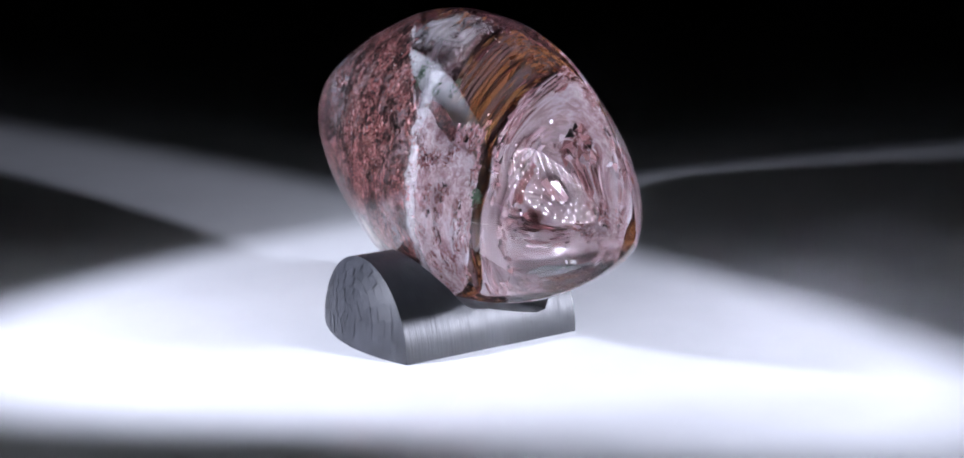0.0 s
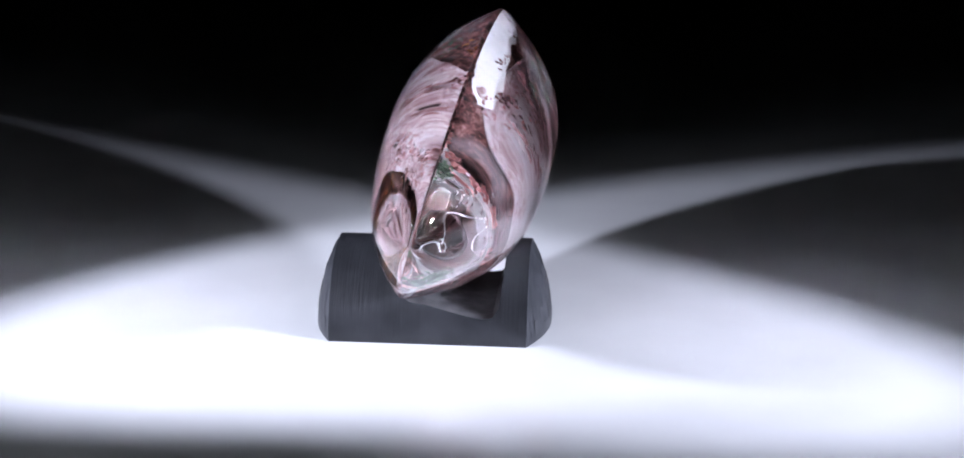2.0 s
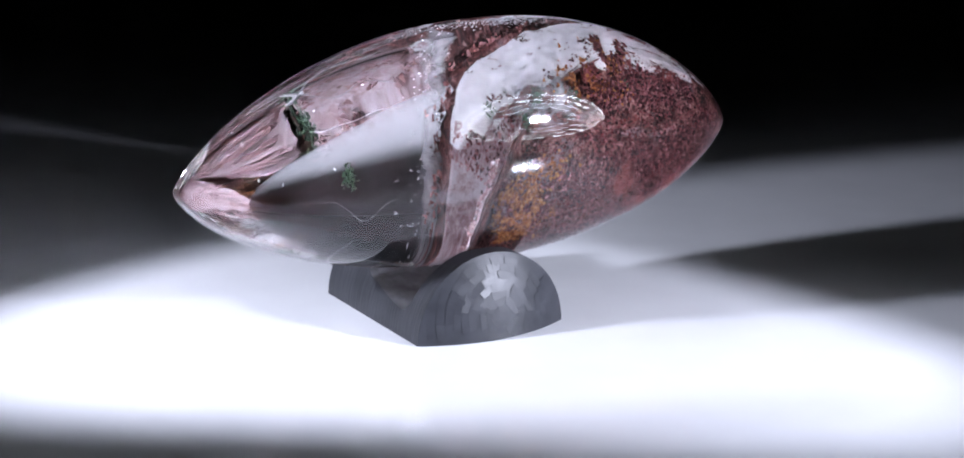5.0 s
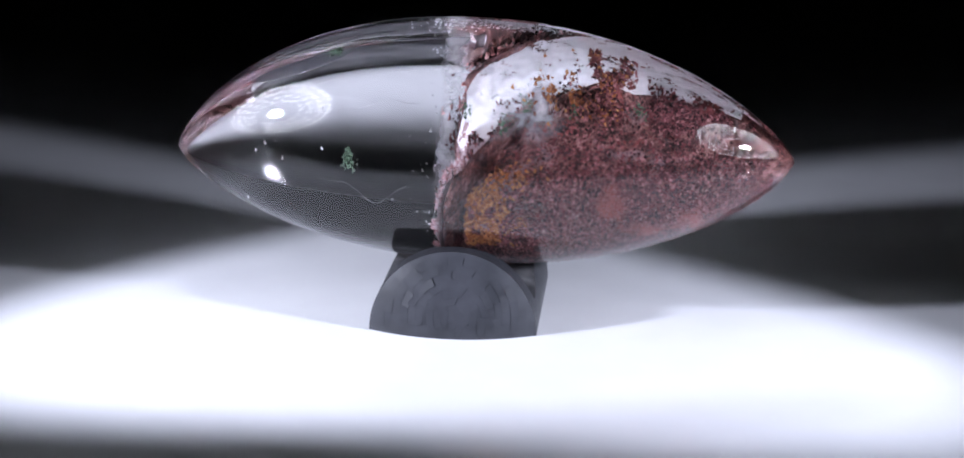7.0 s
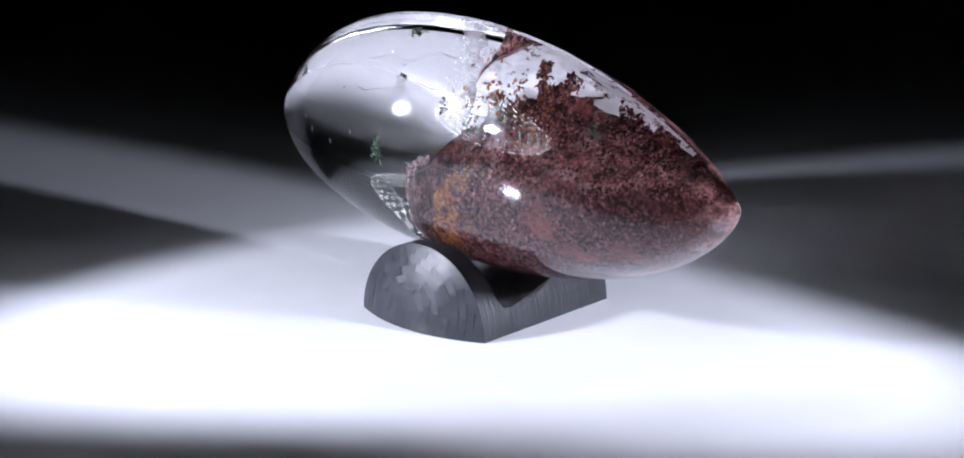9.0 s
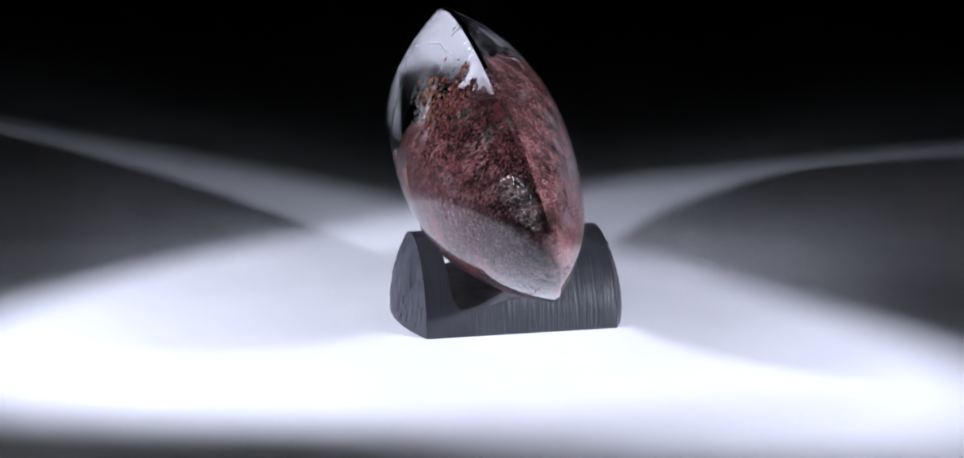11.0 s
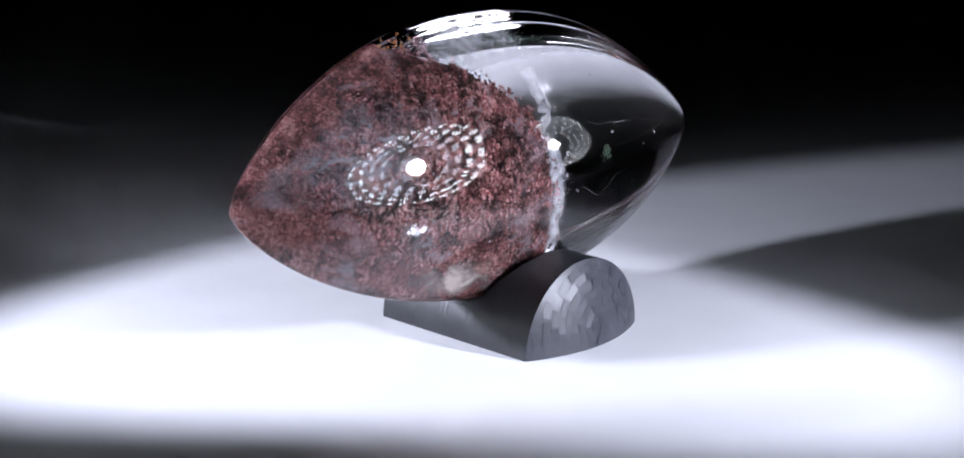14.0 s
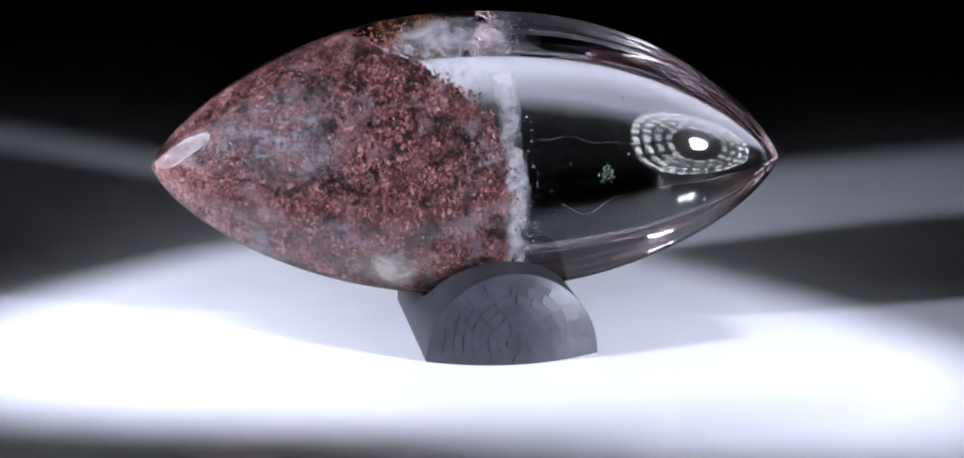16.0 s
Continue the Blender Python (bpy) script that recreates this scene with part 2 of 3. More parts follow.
# ---- stand ----
STAND_AT, STAND_TURN = (-37.65, -50.3), 32.0
NOTCH = ((-96, 146), (-86, 130), (-62, 100), (-48, 79), (-38, 68), (-28, 63), (0, 59), (30, 52), (60, 45), (85, 41), (100, 44), (110, 58), (115, 100), (118, 146))


def gem_stand():
    """A half round block with domed ends and a saddle cut across its top."""
    R, half_len, dome = 132.5, 153.5, 34.0
    bm = bmesh.new()
    n_arc, n_len, n_ring = 40, 24, 10
    outline = [(R * math.cos(math.pi * i / n_arc), R * math.sin(math.pi * i / n_arc)) for i in range(n_arc + 1)]
    sections = []
    for j in range(n_len + 1):
        x = -half_len + 2 * half_len * j / n_len
        sections.append([bm.verts.new((x * U, y * U, z * U)) for y, z in outline])
    for a, b in zip(sections, sections[1:]):
        for i in range(n_arc):
            bm.faces.new((a[i], a[i + 1], b[i + 1], b[i]))
        bm.faces.new((a[0], b[0], b[-1], a[-1]))
    bm.faces.new(sections[0]), bm.faces.new(sections[-1])
    bmesh.ops.recalc_face_normals(bm, faces=bm.faces)
    body = part("gem_stand", bm, EBONY)
    for end in (-1, 1):
        bm = bmesh.new()
        previous = None
        for k in range(n_ring):
            f = 1 - k / n_ring
            ring = [bm.verts.new((end * (half_len + 0.4 + dome * (1 - f * f)) * U, y * f * 0.997 * U, (0.3 + z * f * 0.997) * U)) for y, z in outline]
            if previous:
                for i in range(n_arc):
                    bm.faces.new((previous[i], previous[i + 1], ring[i + 1], ring[i]))
                bm.faces.new((previous[0], ring[0], ring[-1], previous[-1]))
            else:
                bm.faces.new(ring)
            previous = ring
        tip = bm.verts.new((end * (half_len + dome) * U, 0, 0.3 * U))
        for i in range(n_arc):
            bm.faces.new((previous[i], previous[i + 1], tip))
        bm.faces.new((previous[0], tip, previous[-1]))
        bmesh.ops.recalc_face_normals(bm, faces=bm.faces)
        for e in bm.edges:
            if len(e.link_faces) == 2 and e.calc_face_angle(0) > radians(40):
                e.smooth = False
        cap = part("domed_end", bm, EBONY_END, body, "polished domed end carved in small facets", True)
        # shallow carved facets in rings, each cut at its own slight slant
        rng = random.Random(end + 4)
        for ring in range(1, 12):
            r0, r1 = 12.5 * ring - 5.4, 12.5 * ring + 6.3
            count = max(5, round(math.tau * r0 / 25))
            for k in range(count):
                a0 = math.tau * (k + 0.5 * (ring % 2) + rng.uniform(-0.12, 0.12)) / count
                a1 = a0 + math.tau / count * rng.uniform(0.88, 0.97)
                if rng.random() < 0.08:
                    continue
                slip = rng.gauss(0, 1.6)
                spots = [((r + slip) * math.cos(a), 34 + (r + slip) * math.sin(a)) for r, a in ((r0, a0), (r0, a1), (r1, a1), (r1, a0))]
                if min(z for _, z in spots) < 2 or max(math.hypot(y, z) for y, z in spots) > R * 0.985:
                    continue
                sy, sz = rng.gauss(0, 0.035), rng.gauss(0, 0.035)
                my, mz = sum(y for y, _ in spots) / 4, sum(z for _, z in spots) / 4
                cut = bmesh.new()
                face = [cut.verts.new((end * (half_len + 0.85 + dome * (1 - (my * my + mz * mz) / R / R) - 2 * dome / R / R * (my * (y - my) + mz * (z - mz))
                                               + sy * (y - my) + sz * (z - mz)) * U, y * U, z * U)) for y, z in spots]
                cut.faces.new(face if end < 0 else face[::-1])
                part("facet", cut, EBONY_END, cap)
    bm = bmesh.new()
    front = [bm.verts.new((x * U, -200 * U, z * U)) for x, z in NOTCH]
    back = [bm.verts.new((x * U, 200 * U, z * U)) for x, z in NOTCH]
    bm.faces.new(front), bm.faces.new(back[::-1])
    for i in range(len(NOTCH)):
        k = (i + 1) % len(NOTCH)
        bm.faces.new((front[i], back[i], back[k], front[k]))
    bmesh.ops.recalc_face_normals(bm, faces=bm.faces)
    cutter = part("cutter", bm, RAW_WOOD)
    mod = body.modifiers.new("saddle", "BOOLEAN")
    mod.operation, mod.object, mod.solver, mod.material_mode = "DIFFERENCE", cutter, "EXACT", "TRANSFER"
    bev_src = bpy.data.meshes.new_from_object(body.evaluated_get(bpy.context.evaluated_depsgraph_get()))
    body.modifiers.clear()
    body.data = bev_src
    bpy.data.objects.remove(cutter)
    bm = bmesh.new()
    bm.from_mesh(body.data)
    for f in bm.faces:
        f.smooth = True
    for e in bm.edges:
        if len(e.link_faces) == 2 and e.calc_face_angle(0) > radians(28):
            e.smooth = False
    bm.to_mesh(body.data)
    bm.free()
    body.matrix_world = pose(STAND_AT[0] * U, STAND_AT[1] * U, 0, 0, 0, STAND_TURN)
    return tagged(body, "black polished half-round wooden stand with saddle notch", "stand")


# ---- gem ----
TIP_P, TIP_Q = Vector((219.53, -440.15, 255.93)), Vector((-271.73, 423.52, 267.76))
RISE, DROP, THICK_A, THICK_B, LEAN, LIFT = 216.3, 230.37, 106.26, 154.89, 16.15, 22.85
SECTION, TOP_SKEW, LOW_SKEW, BULGE_A, BULGE_B, GIRDLE = 2.605, -0.044, 0.071, 0.037, 0.101, 0.988
BLUNT_H, BLUNT_W = 0.733, 0.802         # how blunt the tips are, in height and in thickness
AX = (TIP_Q - TIP_P).normalized()
SIDE = -AX.cross(Vector((0, 0, 1))).normalized()
if SIDE.dot(Vector((0.848, 0.53, 0))) < 0:
    SIDE = -SIDE
UP = SIDE.cross(AX)
UP = UP if UP.z > 0 else -UP
UP2 = UP * math.cos(radians(LEAN)) + SIDE * math.sin(radians(LEAN))
SIDE2 = SIDE * math.cos(radians(LEAN)) - UP * math.sin(radians(LEAN))
MIDDLE, LENGTH = (TIP_P + TIP_Q) / 2, (TIP_Q - TIP_P).length


def half_height(x, v):
    """Height of the gem above or below its axis, as a share of the greatest."""
    q = 1 - x * x
    power = (2.166 if x > 0 else 2.154) if v > 0 else (1.811 if x > 0 else 2.267)
    return max(0.0, 1 - abs(x - (TOP_SKEW if v > 0 else LOW_SKEW) * q) ** power) ** BLUNT_H


def half_width(x, v, d):
    w = max(0.0, 1 - abs(x) ** (2.294 if x > 0 else 2.332)) ** BLUNT_W * (1 - abs(v) ** SECTION)
    return w * (THICK_B * (1 - BULGE_B * v) if d > 0 else THICK_A * (1 + BULGE_A * v))


def gem_point(x, v, d):
    """A place in the gem: x along it from tip to tip, v from the lower rim to the upper, d through its thickness (all -1 to 1)."""
    h = (RISE if v > 0 else DROP) * half_height(x, v) * v
    return (MIDDLE + AX * (x * LENGTH / 2) + UP * (LIFT * (1 - x * x)) + UP2 * h + SIDE2 * (d * half_width(x, v, d))) * U


def tuck(x, v, d, margin=6.0):
    """Like gem_point, but kept that many units under the polished skin."""
    most = max(0.0, 1 - margin / max(half_width(x, v, d), margin))
    return gem_point(x, v, max(-most, min(most, d)))


def gem_shell():
    bm = bmesh.new()
    nx, nv = 150, 36
    xs = [-math.cos(math.pi * i / nx) for i in range(1, nx)]
    vs = [GIRDLE * math.sin(math.pi / 2 * (-1 + 2 * j / nv)) for j in range(nv + 1)]
    tip_a, tip_b = bm.verts.new(gem_point(-1, 0, 0)), bm.verts.new(gem_point(1, 0, 0))
    loops = []
    for x in xs:
        near = [bm.verts.new(gem_point(x, v, 1)) for v in vs]
        far = [bm.verts.new(gem_point(x, v, -1)) for v in vs[::-1]]
        loops.append(near + far)
    n = len(loops[0])
    for a, b in zip(loops, loops[1:]):
        for i in range(n):
            bm.faces.new((a[i], a[(i + 1) % n], b[(i + 1) % n], b[i]))
    for i in range(n):
        bm.faces.new((loops[0][(i + 1) % n], loops[0][i], tip_a))
        bm.faces.new((loops[-1][i], loops[-1][(i + 1) % n], tip_b))
    bmesh.ops.recalc_face_normals(bm, faces=bm.faces)
    bm.verts.ensure_lookup_table()
    for a, b in zip(loops, loops[1:]):
        for i in (0, nv, nv + 1, 2 * nv + 1):
            e = bm.edges.get((a[i], b[i]))
            if e:
                e.smooth = False
    gem = part("quartz_gem", bm, QUARTZ, None, "", True)
    return tagged(gem, "polished clear quartz gem with red moss inclusions on black stand", "gemstone")


def grains(name, places, size, material, parent, label, flat=1.0, hair=0.0):
    """Many small angular grains joined into one part."""
    rng = random.Random(len(places) + 7)
    verts, faces = [], []
    tetra = ((1, 1, 1), (1, -1, -1), (-1, 1, -1), (-1, -1, 1))
    for p in places:
        turn = Euler((rng.uniform(0, 6.3), rng.uniform(0, 6.3), rng.uniform(0, 6.3))).to_matrix()
        s = size * U * rng.uniform(0.5, 1.5)
        k = len(verts)
        for c in tetra:
            q = turn @ Vector((c[0] * s, c[1] * s * 0.6, c[2] * s * 0.5 * flat))
            q += AX * (q.dot(AX) * hair)
            verts.append((p + q)[:])
        faces += [(k, k + 1, k + 2), (k, k + 3, k + 1), (k, k + 2, k + 3), (k + 1, k + 3, k + 2)]
    ob = mesh_part(name, verts, faces, material, parent, label)
    ob["kind"] = "stuff"
    return ob


def wob(x, y, scale, seed=0.0):
    return noise.noise(Vector((x * scale + seed, y * scale - seed, seed * 0.7)))


def edge_x(v):
    """Where the red growth ends on its way to the clear half."""
    return -0.06 + 0.05 * wob(v, 0.3, 3.0, 4.0) + 0.05 * min(v, 0.1) + 0.55 * max(0.0, v - 0.1) ** 1.2


def band_x(v):
    """The line of the white band beside the growth, upright through the whole height."""
    return -0.08 + 0.03 * wob(v, 0.3, 3.0, 4.0) + 0.03 * v


def outer_d(x, v):
    """The face of the growth under the polished skin."""
    return -0.93 + 0.05 * abs(wob(x * 2.2, v, 9.0, 3.0)) + 0.035 * abs(wob(x * 2.2, v, 26.0, 1.0))


def mound_v(x):
    """The height of the mound's top, which climbs towards the red tip."""
    return -0.14 + 1.5 * min(0.22, max(0.0, x + 0.05)) + 0.15 * max(0.0, x - 0.17) + 0.06 * wob(x, 0.5, 4.0, 6.0) + 0.04 * wob(x, 0.2, 19.0, 3.0)


def inner_d(x, v):
    """How far through the thickness the growth reaches: a thin layer above, a mound below."""
    low = 1 / (1 + math.exp((v - mound_v(x)) * 28))
    reach = min(1.0, max(0.0, (x - edge_x(v)) * 12.0))
    tip = max(0.0, min(1.0, (x - 0.72) / 0.16)) * max(0.0, min(1.0, (0.45 - v) / 0.12))
    low = max(low, tip)
    return -0.76 + 1.66 * low * reach + 0.06 * wob(x * 2, v, 8.0, 2.0) + 0.04 * wob(x * 2, v, 24.0, 8.0)


HOLLOW = 0.42                    # how far the clear quartz reaches in between the layer and the mound


def under_d(x, v):
    """The underside of the mound, which slants from the front skin back to the thin layer."""
    run = min(1.0, max(0.0, (x - edge_x(v)) / HOLLOW))
    return 0.84 - 1.6 * run ** 0.8


def closed_sheet(name, place, nx, nv, material, parent, label):
    """A body between two sheets, place(i, j, side) for shares i, j of 0 to 1, joined at the rim."""
    bm = bmesh.new()
    for side in (0, 1):
        rows = []
        for i in range(nx + 1):
            rows.append([bm.verts.new(place(i / nx, j / nv, 0 if i in (0, nx) or j in (0, nv) else side)) for j in range(nv + 1)])
        for a, b in zip(rows, rows[1:]):
            for j in range(nv):
                q = (a[j], a[j + 1], b[j + 1], b[j])
                bm.faces.new(q if side else q[::-1])
    bmesh.ops.remove_doubles(bm, verts=bm.verts, dist=0.05 * U)
    bmesh.ops.recalc_face_normals(bm, faces=bm.faces)
    return part(name, bm, material, parent, label, True)


def growth(gem):
    def layer(i, j, side):
        v = -0.968 + 1.936 * j
        e = edge_x(v) + 0.03 * wob(v, 0.9, 14.0, 2.0)
        x = e + (0.985 - e) * i
        o = outer_d(x, v)
        return gem_point(x, v, max(o + 0.02, min(-0.62, inner_d(x, v))) if side else o)

    def mound(i, j, side):
        top = 0.12 + mound_v(0.985 * i)
        v = -0.955 + (top + 0.955) * j
        e = edge_x(v)
        x = e + (0.985 - e) * i
        u = under_d(x, v)
        return gem_point(x, v, max(u + 0.04, min(0.92, inner_d(x, v))) if side else u)

    closed_sheet("red_layer", layer, 160, 110, CORE, gem, "dull red mossy layer under the skin")
    closed_sheet("red_mound", mound, 150, 80, CORE, gem, "dull red mossy mound")


def inclusions(gem):
    rng = random.Random(5)
    outer, inner, tufts, rust, veil, green, blush = [], [], [], [], [], [], []
    while len(outer) < 17000:
        x, v = rng.uniform(-0.2, 0.93), rng.uniform(-0.88, 0.88)
        if x > edge_x(v) + rng.gauss(0, 0.02) and wob(x * 2.2, v, 13.0, 6.0) + 0.6 * wob(x * 2.2, v, 34.0, 2.0) + rng.gauss(0, 0.08) > -0.02:
            outer.append(tuck(x, v, outer_d(x, v) - abs(rng.gauss(0, 0.012))))
    while len(inner) < 17000:
        x, v = rng.uniform(-0.2, 0.93), rng.uniform(-0.86, 0.62)
        if v < mound_v(x) + 0.04 and x > edge_x(v) + 0.015 + rng.gauss(0, 0.02):
            far, d = x - edge_x(v) + 0.10 * wob(x * 2, v, 9.0, 9.0) + rng.gauss(0, 0.03), inner_d(x, v)
            rusty = wob(x * 2, v, 11.0, 3.0) + rng.gauss(0, 0.12) > -0.22
            if d < 0.6 and x - edge_x(v) < HOLLOW + 0.05 and v < mound_v(x) - 0.06:
                continue
            if x - edge_x(v) < 0.035:
                kind = blush
            else:
                kind = rust if far < 0.2 and rusty and d > 0.6 and -0.5 < v < 0.2 else inner
            kind.append(tuck(x, v, min(0.93, d + abs(rng.gauss(0, 0.03)))))
    while len(tufts) < 2200:
        # loose tufts that thin out upwards over the pale layer
        x = rng.uniform(-0.02, 0.85)
        v = mound_v(x) + abs(rng.gauss(0, 0.05))
        if wob(x * 2, v, 7.0, 12.0) > 0.05 * v and x > edge_x(v) + 0.03:
            d = min(0.8, inner_d(x, v) + 0.05 + abs(rng.gauss(0, 0.03)))
            if d > under_d(x, v):
                tufts.append(gem_point(x, v, d))
    # a strand that climbs under the skin from the mound to the upper rim
    while len(tufts) < 3700:
        t = rng.random()
        x, v = 0.36 + 0.07 * t + 0.05 * wob(t, 0.2, 3.0, 2.0) + rng.gauss(0, 0.035), 0.48 + 0.43 * t
        if wob(x * 3, v, 9.0, 5.0) > -0.12 + 0.25 * abs(t - 0.75):
            (rust if rng.random() < 0.12 else tufts).append(tuck(x, v, 0.72 + rng.gauss(0, 0.1), 9.0))
    for _ in range(200):
        x, v = 0.27 + rng.gauss(0, 0.05), 0.62 + rng.gauss(0, 0.07)
        if wob(x * 3, v, 12.0, 9.0) > 0.0:
            rust.append(tuck(x, v, 0.7 + rng.gauss(0, 0.1), 9.0))
    # mossy grains on the end that faces the clear half
    for _ in range(9000):
        v, d = rng.uniform(-0.9, 0.1), rng.uniform(-0.74, 0.88)
        deep = HOLLOW * (max(0.0, 0.84 - d) / 1.6) ** 1.25
        if wob(v * 2, d * 2, 5.0, 8.0) + rng.gauss(0, 0.1) > (-0.05 if d < 0 else 0.06):
            (outer if d < 0.05 or rng.random() < 0.12 else blush).append(tuck(edge_x(v) + deep - 0.02 - abs(rng.gauss(0, 0.006)), v, d))
    home = len(rust)
    while len(rust) < home + 250:
        x, d = edge_x(-0.2) + rng.uniform(0.05, 0.24) * rng.random() ** 0.5, rng.uniform(0.55, 0.78)
        v = next((0.3 - 0.02 * k for k in range(55) if inner_d(x, 0.3 - 0.02 * k) > d), -0.7)
        rust.append(gem_point(x, v + 0.02 + rng.gauss(0, 0.015), d))
    for _ in range(300):
        v = rng.uniform(-0.93, 0.9)
        if wob(v, 0.2, 5.0, 11.0) + 0.35 * rng.random() < 0.0:
            continue
        veil.append(gem_point(band_x(v) - 0.02 + rng.gauss(-0.02, 0.028), v, rng.uniform(-0.985, -0.93)))
    for _ in range(500):
        x, v = rng.gauss(0.1, 0.13), rng.uniform(0.68, 0.93)
        veil.append(gem_point(max(-0.2, x), v, rng.uniform(-0.96, -0.7)))
    for cx, cv, cd, n in ((-0.4, -0.2, -0.5, 90), (0.1, 0.24, 0.3, 50), (0.16, 0.32, 0.1, 60), (-0.02, 0.3, 0.2, 25), (0.3, 0.25, 0.0, 40), (0.5, 0.3, 0.0, 40)):
        for _ in range(n):
            green.append(gem_point(cx + rng.gauss(0, 0.010), cv + rng.gauss(0, 0.03), cd + rng.gauss(0, 0.05)))
    # the pale back of the thin upper layer, with a ragged outline: white colour stands in for the floor mirrored inside
    # the crystal
    bm = bmesh.new()
    cells = {}
    nx, nv = 150, 100

    def spot_at(i, j):
        v = -0.2 + 1.13 * j / nv
        e = edge_x(v) + 0.004
        return e + (0.93 - e) * i / nx, v

    def pick(i, j):
        if (i, j) not in cells:
            x, v = spot_at(i, j)
            cells[i, j] = bm.verts.new(gem_point(x, v, min(-0.55, inner_d(x, v)) + 0.03))
        return cells[i, j]

    for i in range(nx):
        for j in range(nv):
            x, v = spot_at(i, j)
            if v < mound_v(x) - 0.02 or (x > 0.8 and v < 0.5):
                continue
            if 0.4 * wob(x, v, 9.0, 5.0) + 0.4 * wob(x, v, 26.0, 2.0) + 0.3 * rng.random() < 0.42:
                bm.faces.new((pick(i, j), pick(i + 1, j), pick(i + 1, j + 1), pick(i, j + 1)))
    def end_wall(d0, d1, material, label):
        """A stretch of the mound's slanting underside, towards the clear half."""
        wall, sheet = bmesh.new(), []
        for i in range(41):
            line = []
            for k in range(31):
                d = d0 + (d1 - d0) * k / 30
                deep = HOLLOW * (max(0.0, 0.84 - d) / 1.6) ** 1.25
                v = -0.95 + (1.05 + mound_v(deep - 0.05) + 0.06 * wob(d, 0.4, 5.0, 2.0)) * i / 40
                line.append(wall.verts.new(gem_point(edge_x(v) + deep - 0.016 + 0.012 * wob(v, d, 6.0, 1.0) + 0.006 * wob(v, d, 22.0, 4.0), v, d)))
            sheet.append(line)
        for a, b in zip(sheet, sheet[1:]):
            for k in range(30):
                wall.faces.new((a[k], a[k + 1], b[k + 1], b[k]))
        part("end_face", wall, material, gem, label, True)

    def cavity_back(i, j, side):
        v = -0.94 + (0.98 + mound_v(0.0)) * j
        x = edge_x(v) + 0.01 + (HOLLOW + 0.04) * i
        return gem_point(x, v, max(outer_d(x, v) + 0.03, min(-0.6, inner_d(x, v) + 0.02)) + (0.012 if side else 0.004))

    closed_sheet("cavity_back", cavity_back, 50, 60, ROSY, gem, "rosy milky back of the clear hollow")
    end_wall(0.0, 0.9, ROSY, "rosy milky face towards the clear half")
    end_wall(-0.74, 0.0, CORE, "red mossy face towards the clear half")
    # smooth milky patches under the skin
    def milky(x0, x1, v0, v1, d0, d1, seed, material, label, line=False, more=0.0):
        sheet, ni, nj = bmesh.new(), max(16, int((x1 - x0) * 200)), max(16, int((v1 - v0) * 60))
        layer = sheet.verts.layers.float.new("mistiness")
        rows = []
        for i in range(ni + 1):
            row = []
            for j in range(nj + 1):
                p, q = 2 * i / ni - 1, 2 * j / nj - 1
                v = v0 + (v1 - v0) * j / nj
                thick = 1 - p * p if line else 1 - p * p - q * q
                x = (band_x(v) if line else 0.0) + x0 + (x1 - x0) * i / ni
                vert = sheet.verts.new(gem_point(x, v, d0 + (d1 - d0) * i / ni + 0.012 * wob(x * 8, v, 3.0, seed)))
                vert[layer] = 1.1 * thick - 0.35 + more + 0.5 * wob(x * 3, v, 4.0, seed) + 0.3 * wob(x * 3, v, 12.0, seed)
                row.append(vert)
            rows.append(row)
        for a, b in zip(rows, rows[1:]):
            for j in range(nj):
                sheet.faces.new((a[j], a[j + 1], b[j + 1], b[j]))
        part("milky_patch", sheet, material, gem, label, True)

    milky(-0.05, 0.03, -0.95, 0.5, -0.9, -0.968, 1.0, MIST, "white band beside the red growth", True, 0.3)
    milky(-0.16, 0.30, 0.6, 0.96, -0.955, -0.955, 2.0, MIST, "milky white patch by the upper rim", False, 0.12)
    milky(-0.08, 0.36, 0.0, 0.85, 0.2, 0.55, 7.0, MIST, "misty white haze over the growth", False, -0.35)
    milky(0.08, 0.46, -0.97, -0.70, -0.965, -0.965, 3.0, BEIGE, "pale beige patch by the lower rim")
    milky(0.30, 1.0, -0.35, 0.75, -0.968, -0.968, 5.0, FROST, "grey frosty wisps over the red growth")
    part("pale_layer", bm, PALE, gem, "white back of the red layer in place of inner reflections", True)
    growth(gem)
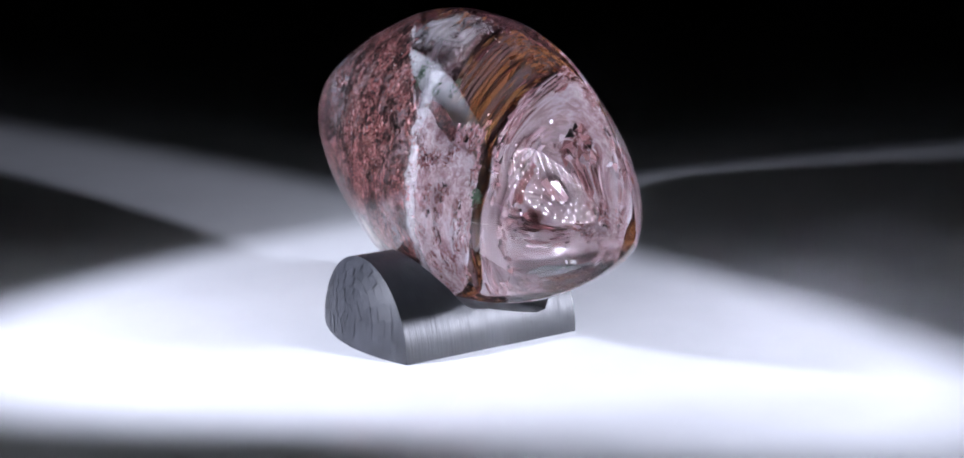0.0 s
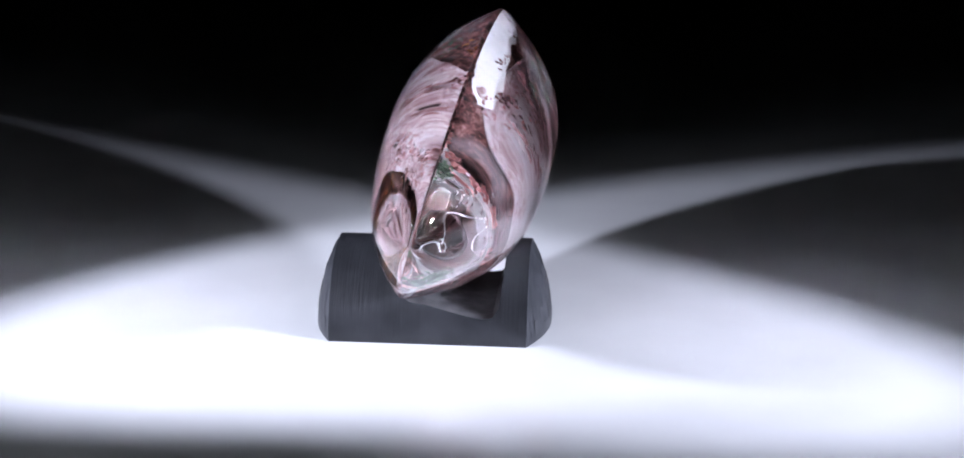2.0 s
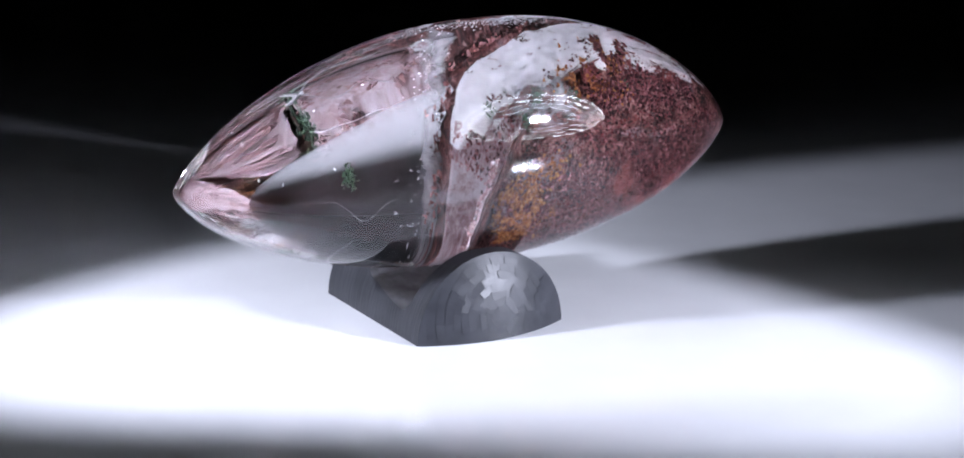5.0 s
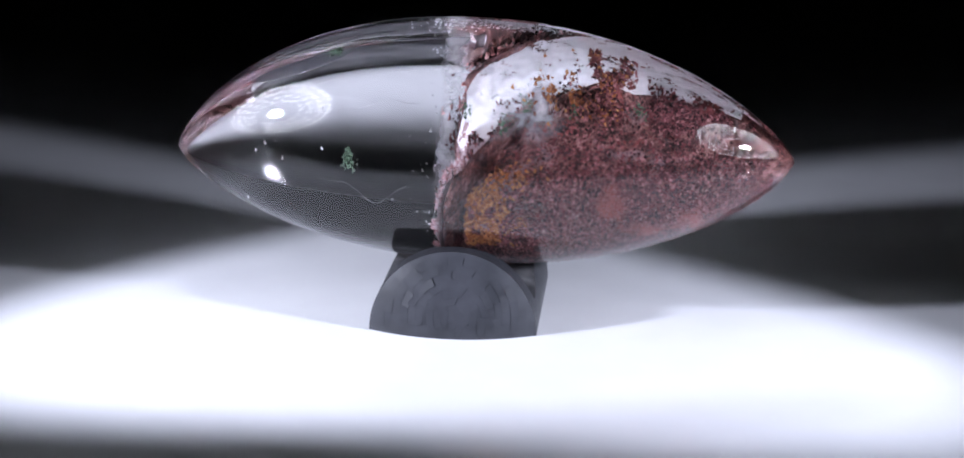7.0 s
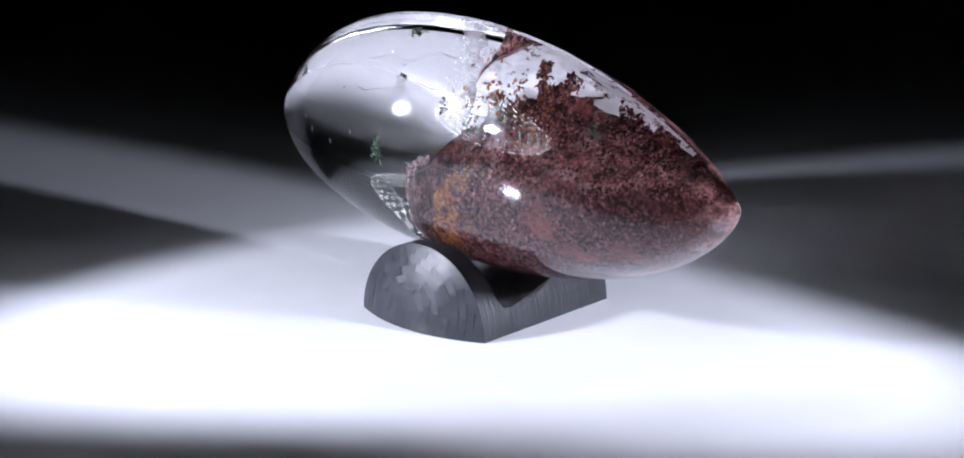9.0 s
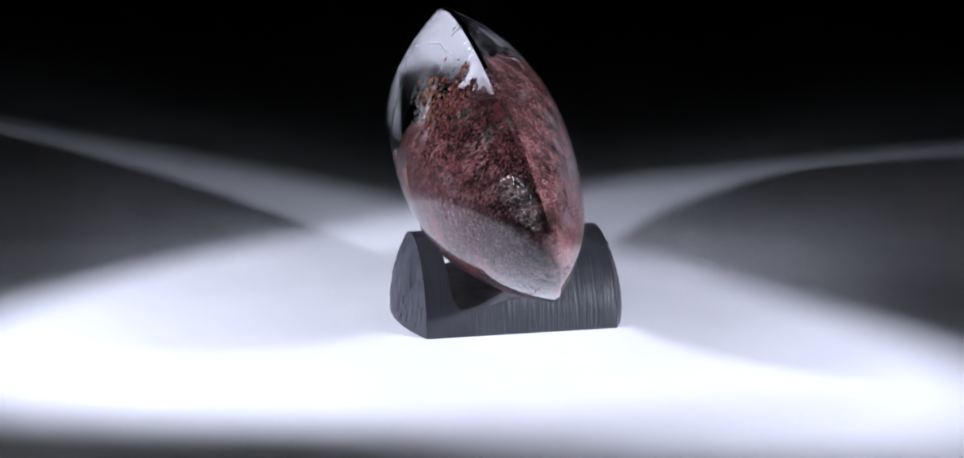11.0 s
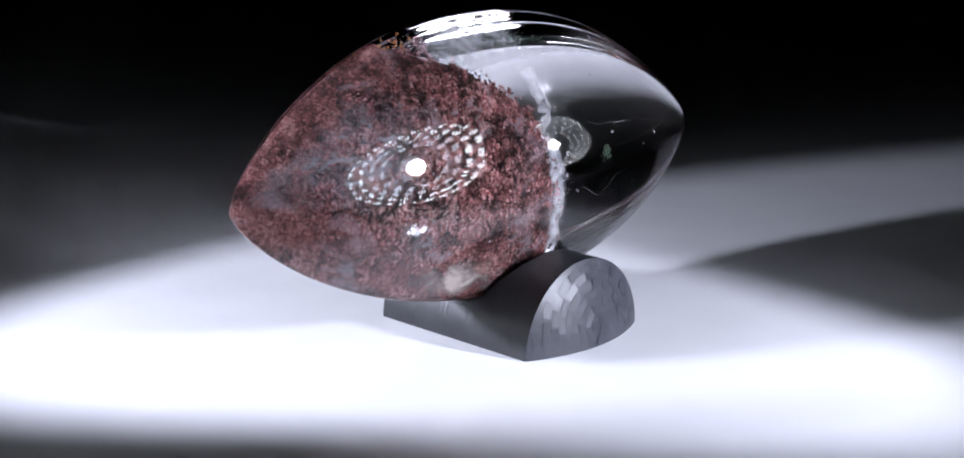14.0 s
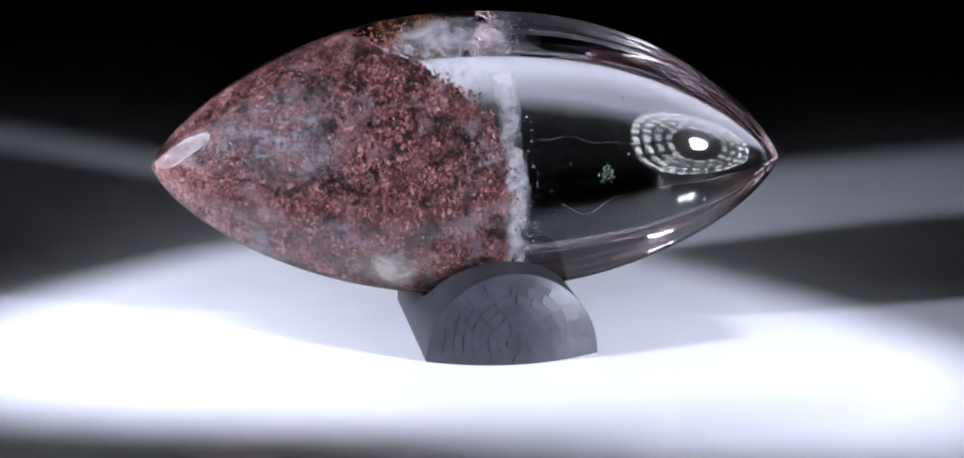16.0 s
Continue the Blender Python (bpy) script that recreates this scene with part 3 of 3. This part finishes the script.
    # healed cracks: thin wavy threads in the clear half
    for x0, x1, v0, d0, seed in ((-0.18, -0.5, 0.02, -0.75, 1.0), (-0.22, -0.5, -0.42, -0.75, 2.0)):
        bm = bmesh.new()
        rings = []
        for i in range(25):
            x = x0 + (x1 - x0) * i / 24
            c = gem_point(x, v0 + 0.12 * wob(x, 0.1, 9.0, seed), d0 + 0.15 * wob(x, 0.7, 7.0, seed))
            r = U * (0.08 + 0.4 * abs(wob(x, 0.4, 14.0, seed)))
            rings.append([bm.verts.new(c + UP2 * (r * math.cos(a)) + SIDE2 * (r * 2.5 * math.sin(a))) for a in (0.0, 1.57, 3.14, 4.71)])
        for a, b in zip(rings, rings[1:]):
            for k in range(4):
                bm.faces.new((a[k], a[(k + 1) % 4], b[(k + 1) % 4], b[k]))
        part("healed_crack", bm, VEIL, gem, "thin white healed crack", True)
    flakes = [gem_point(rng.uniform(-0.75, -0.15), rng.uniform(-0.5, 0.6), rng.uniform(-0.6, 0.7)) for _ in range(12)]
    grains("white_flakes", flakes, 2.3, VEIL, gem, "small white flakes", 0.2)
    # glints on the red growth, put in as white grains
    glints = []
    while len(glints) < 130:
        x, v = rng.uniform(-0.05, 0.9), rng.uniform(-0.8, 0.85)
        if x > edge_x(v) + 0.02 and (rng.random() < 0.3 or abs(x - 0.16 - 0.12 * v) < 0.02):
            glints.append(tuck(x, v, -0.975))
    grains("glint_specks", glints, 1.5, VEIL, gem, "tiny white specks in place of glints", 0.5)
    grains("red_moss", outer, 3.0, MOSS, gem, "red-brown mossy grains", 0.7)
    grains("inner_moss", inner, 2.5, DEEP, gem, "maroon mossy grains, darkened for low light")
    grains("blush_moss", blush, 2.6, BLUSH, gem, "pale pink mossy grains")
    grains("moss_tufts", tufts, 2.6, DEEP, gem, "loose dark maroon tufts")
    grains("rust_patch", rust, 2.8, RUST, gem, "orange rust grains")
    grains("white_veil", veil, 0.55, VEIL, gem, "white misty veil of fine flecks", 0.5, 2.5)
    grains("green_tufts", green, 1.8, GREEN, gem, "tiny green mineral tufts")


stand = gem_stand()
gem = gem_shell()
inclusions(gem)


# ---- movement ----
def motions():
    for thing in (stand, gem):
        start = thing.matrix_world.copy()
        rows = [(k * 0.25, pose(0, 0, 0, 0, 0, -SPIN * k * 0.25) @ start) for k in range(65)]
        walk(thing, rows)


motions()
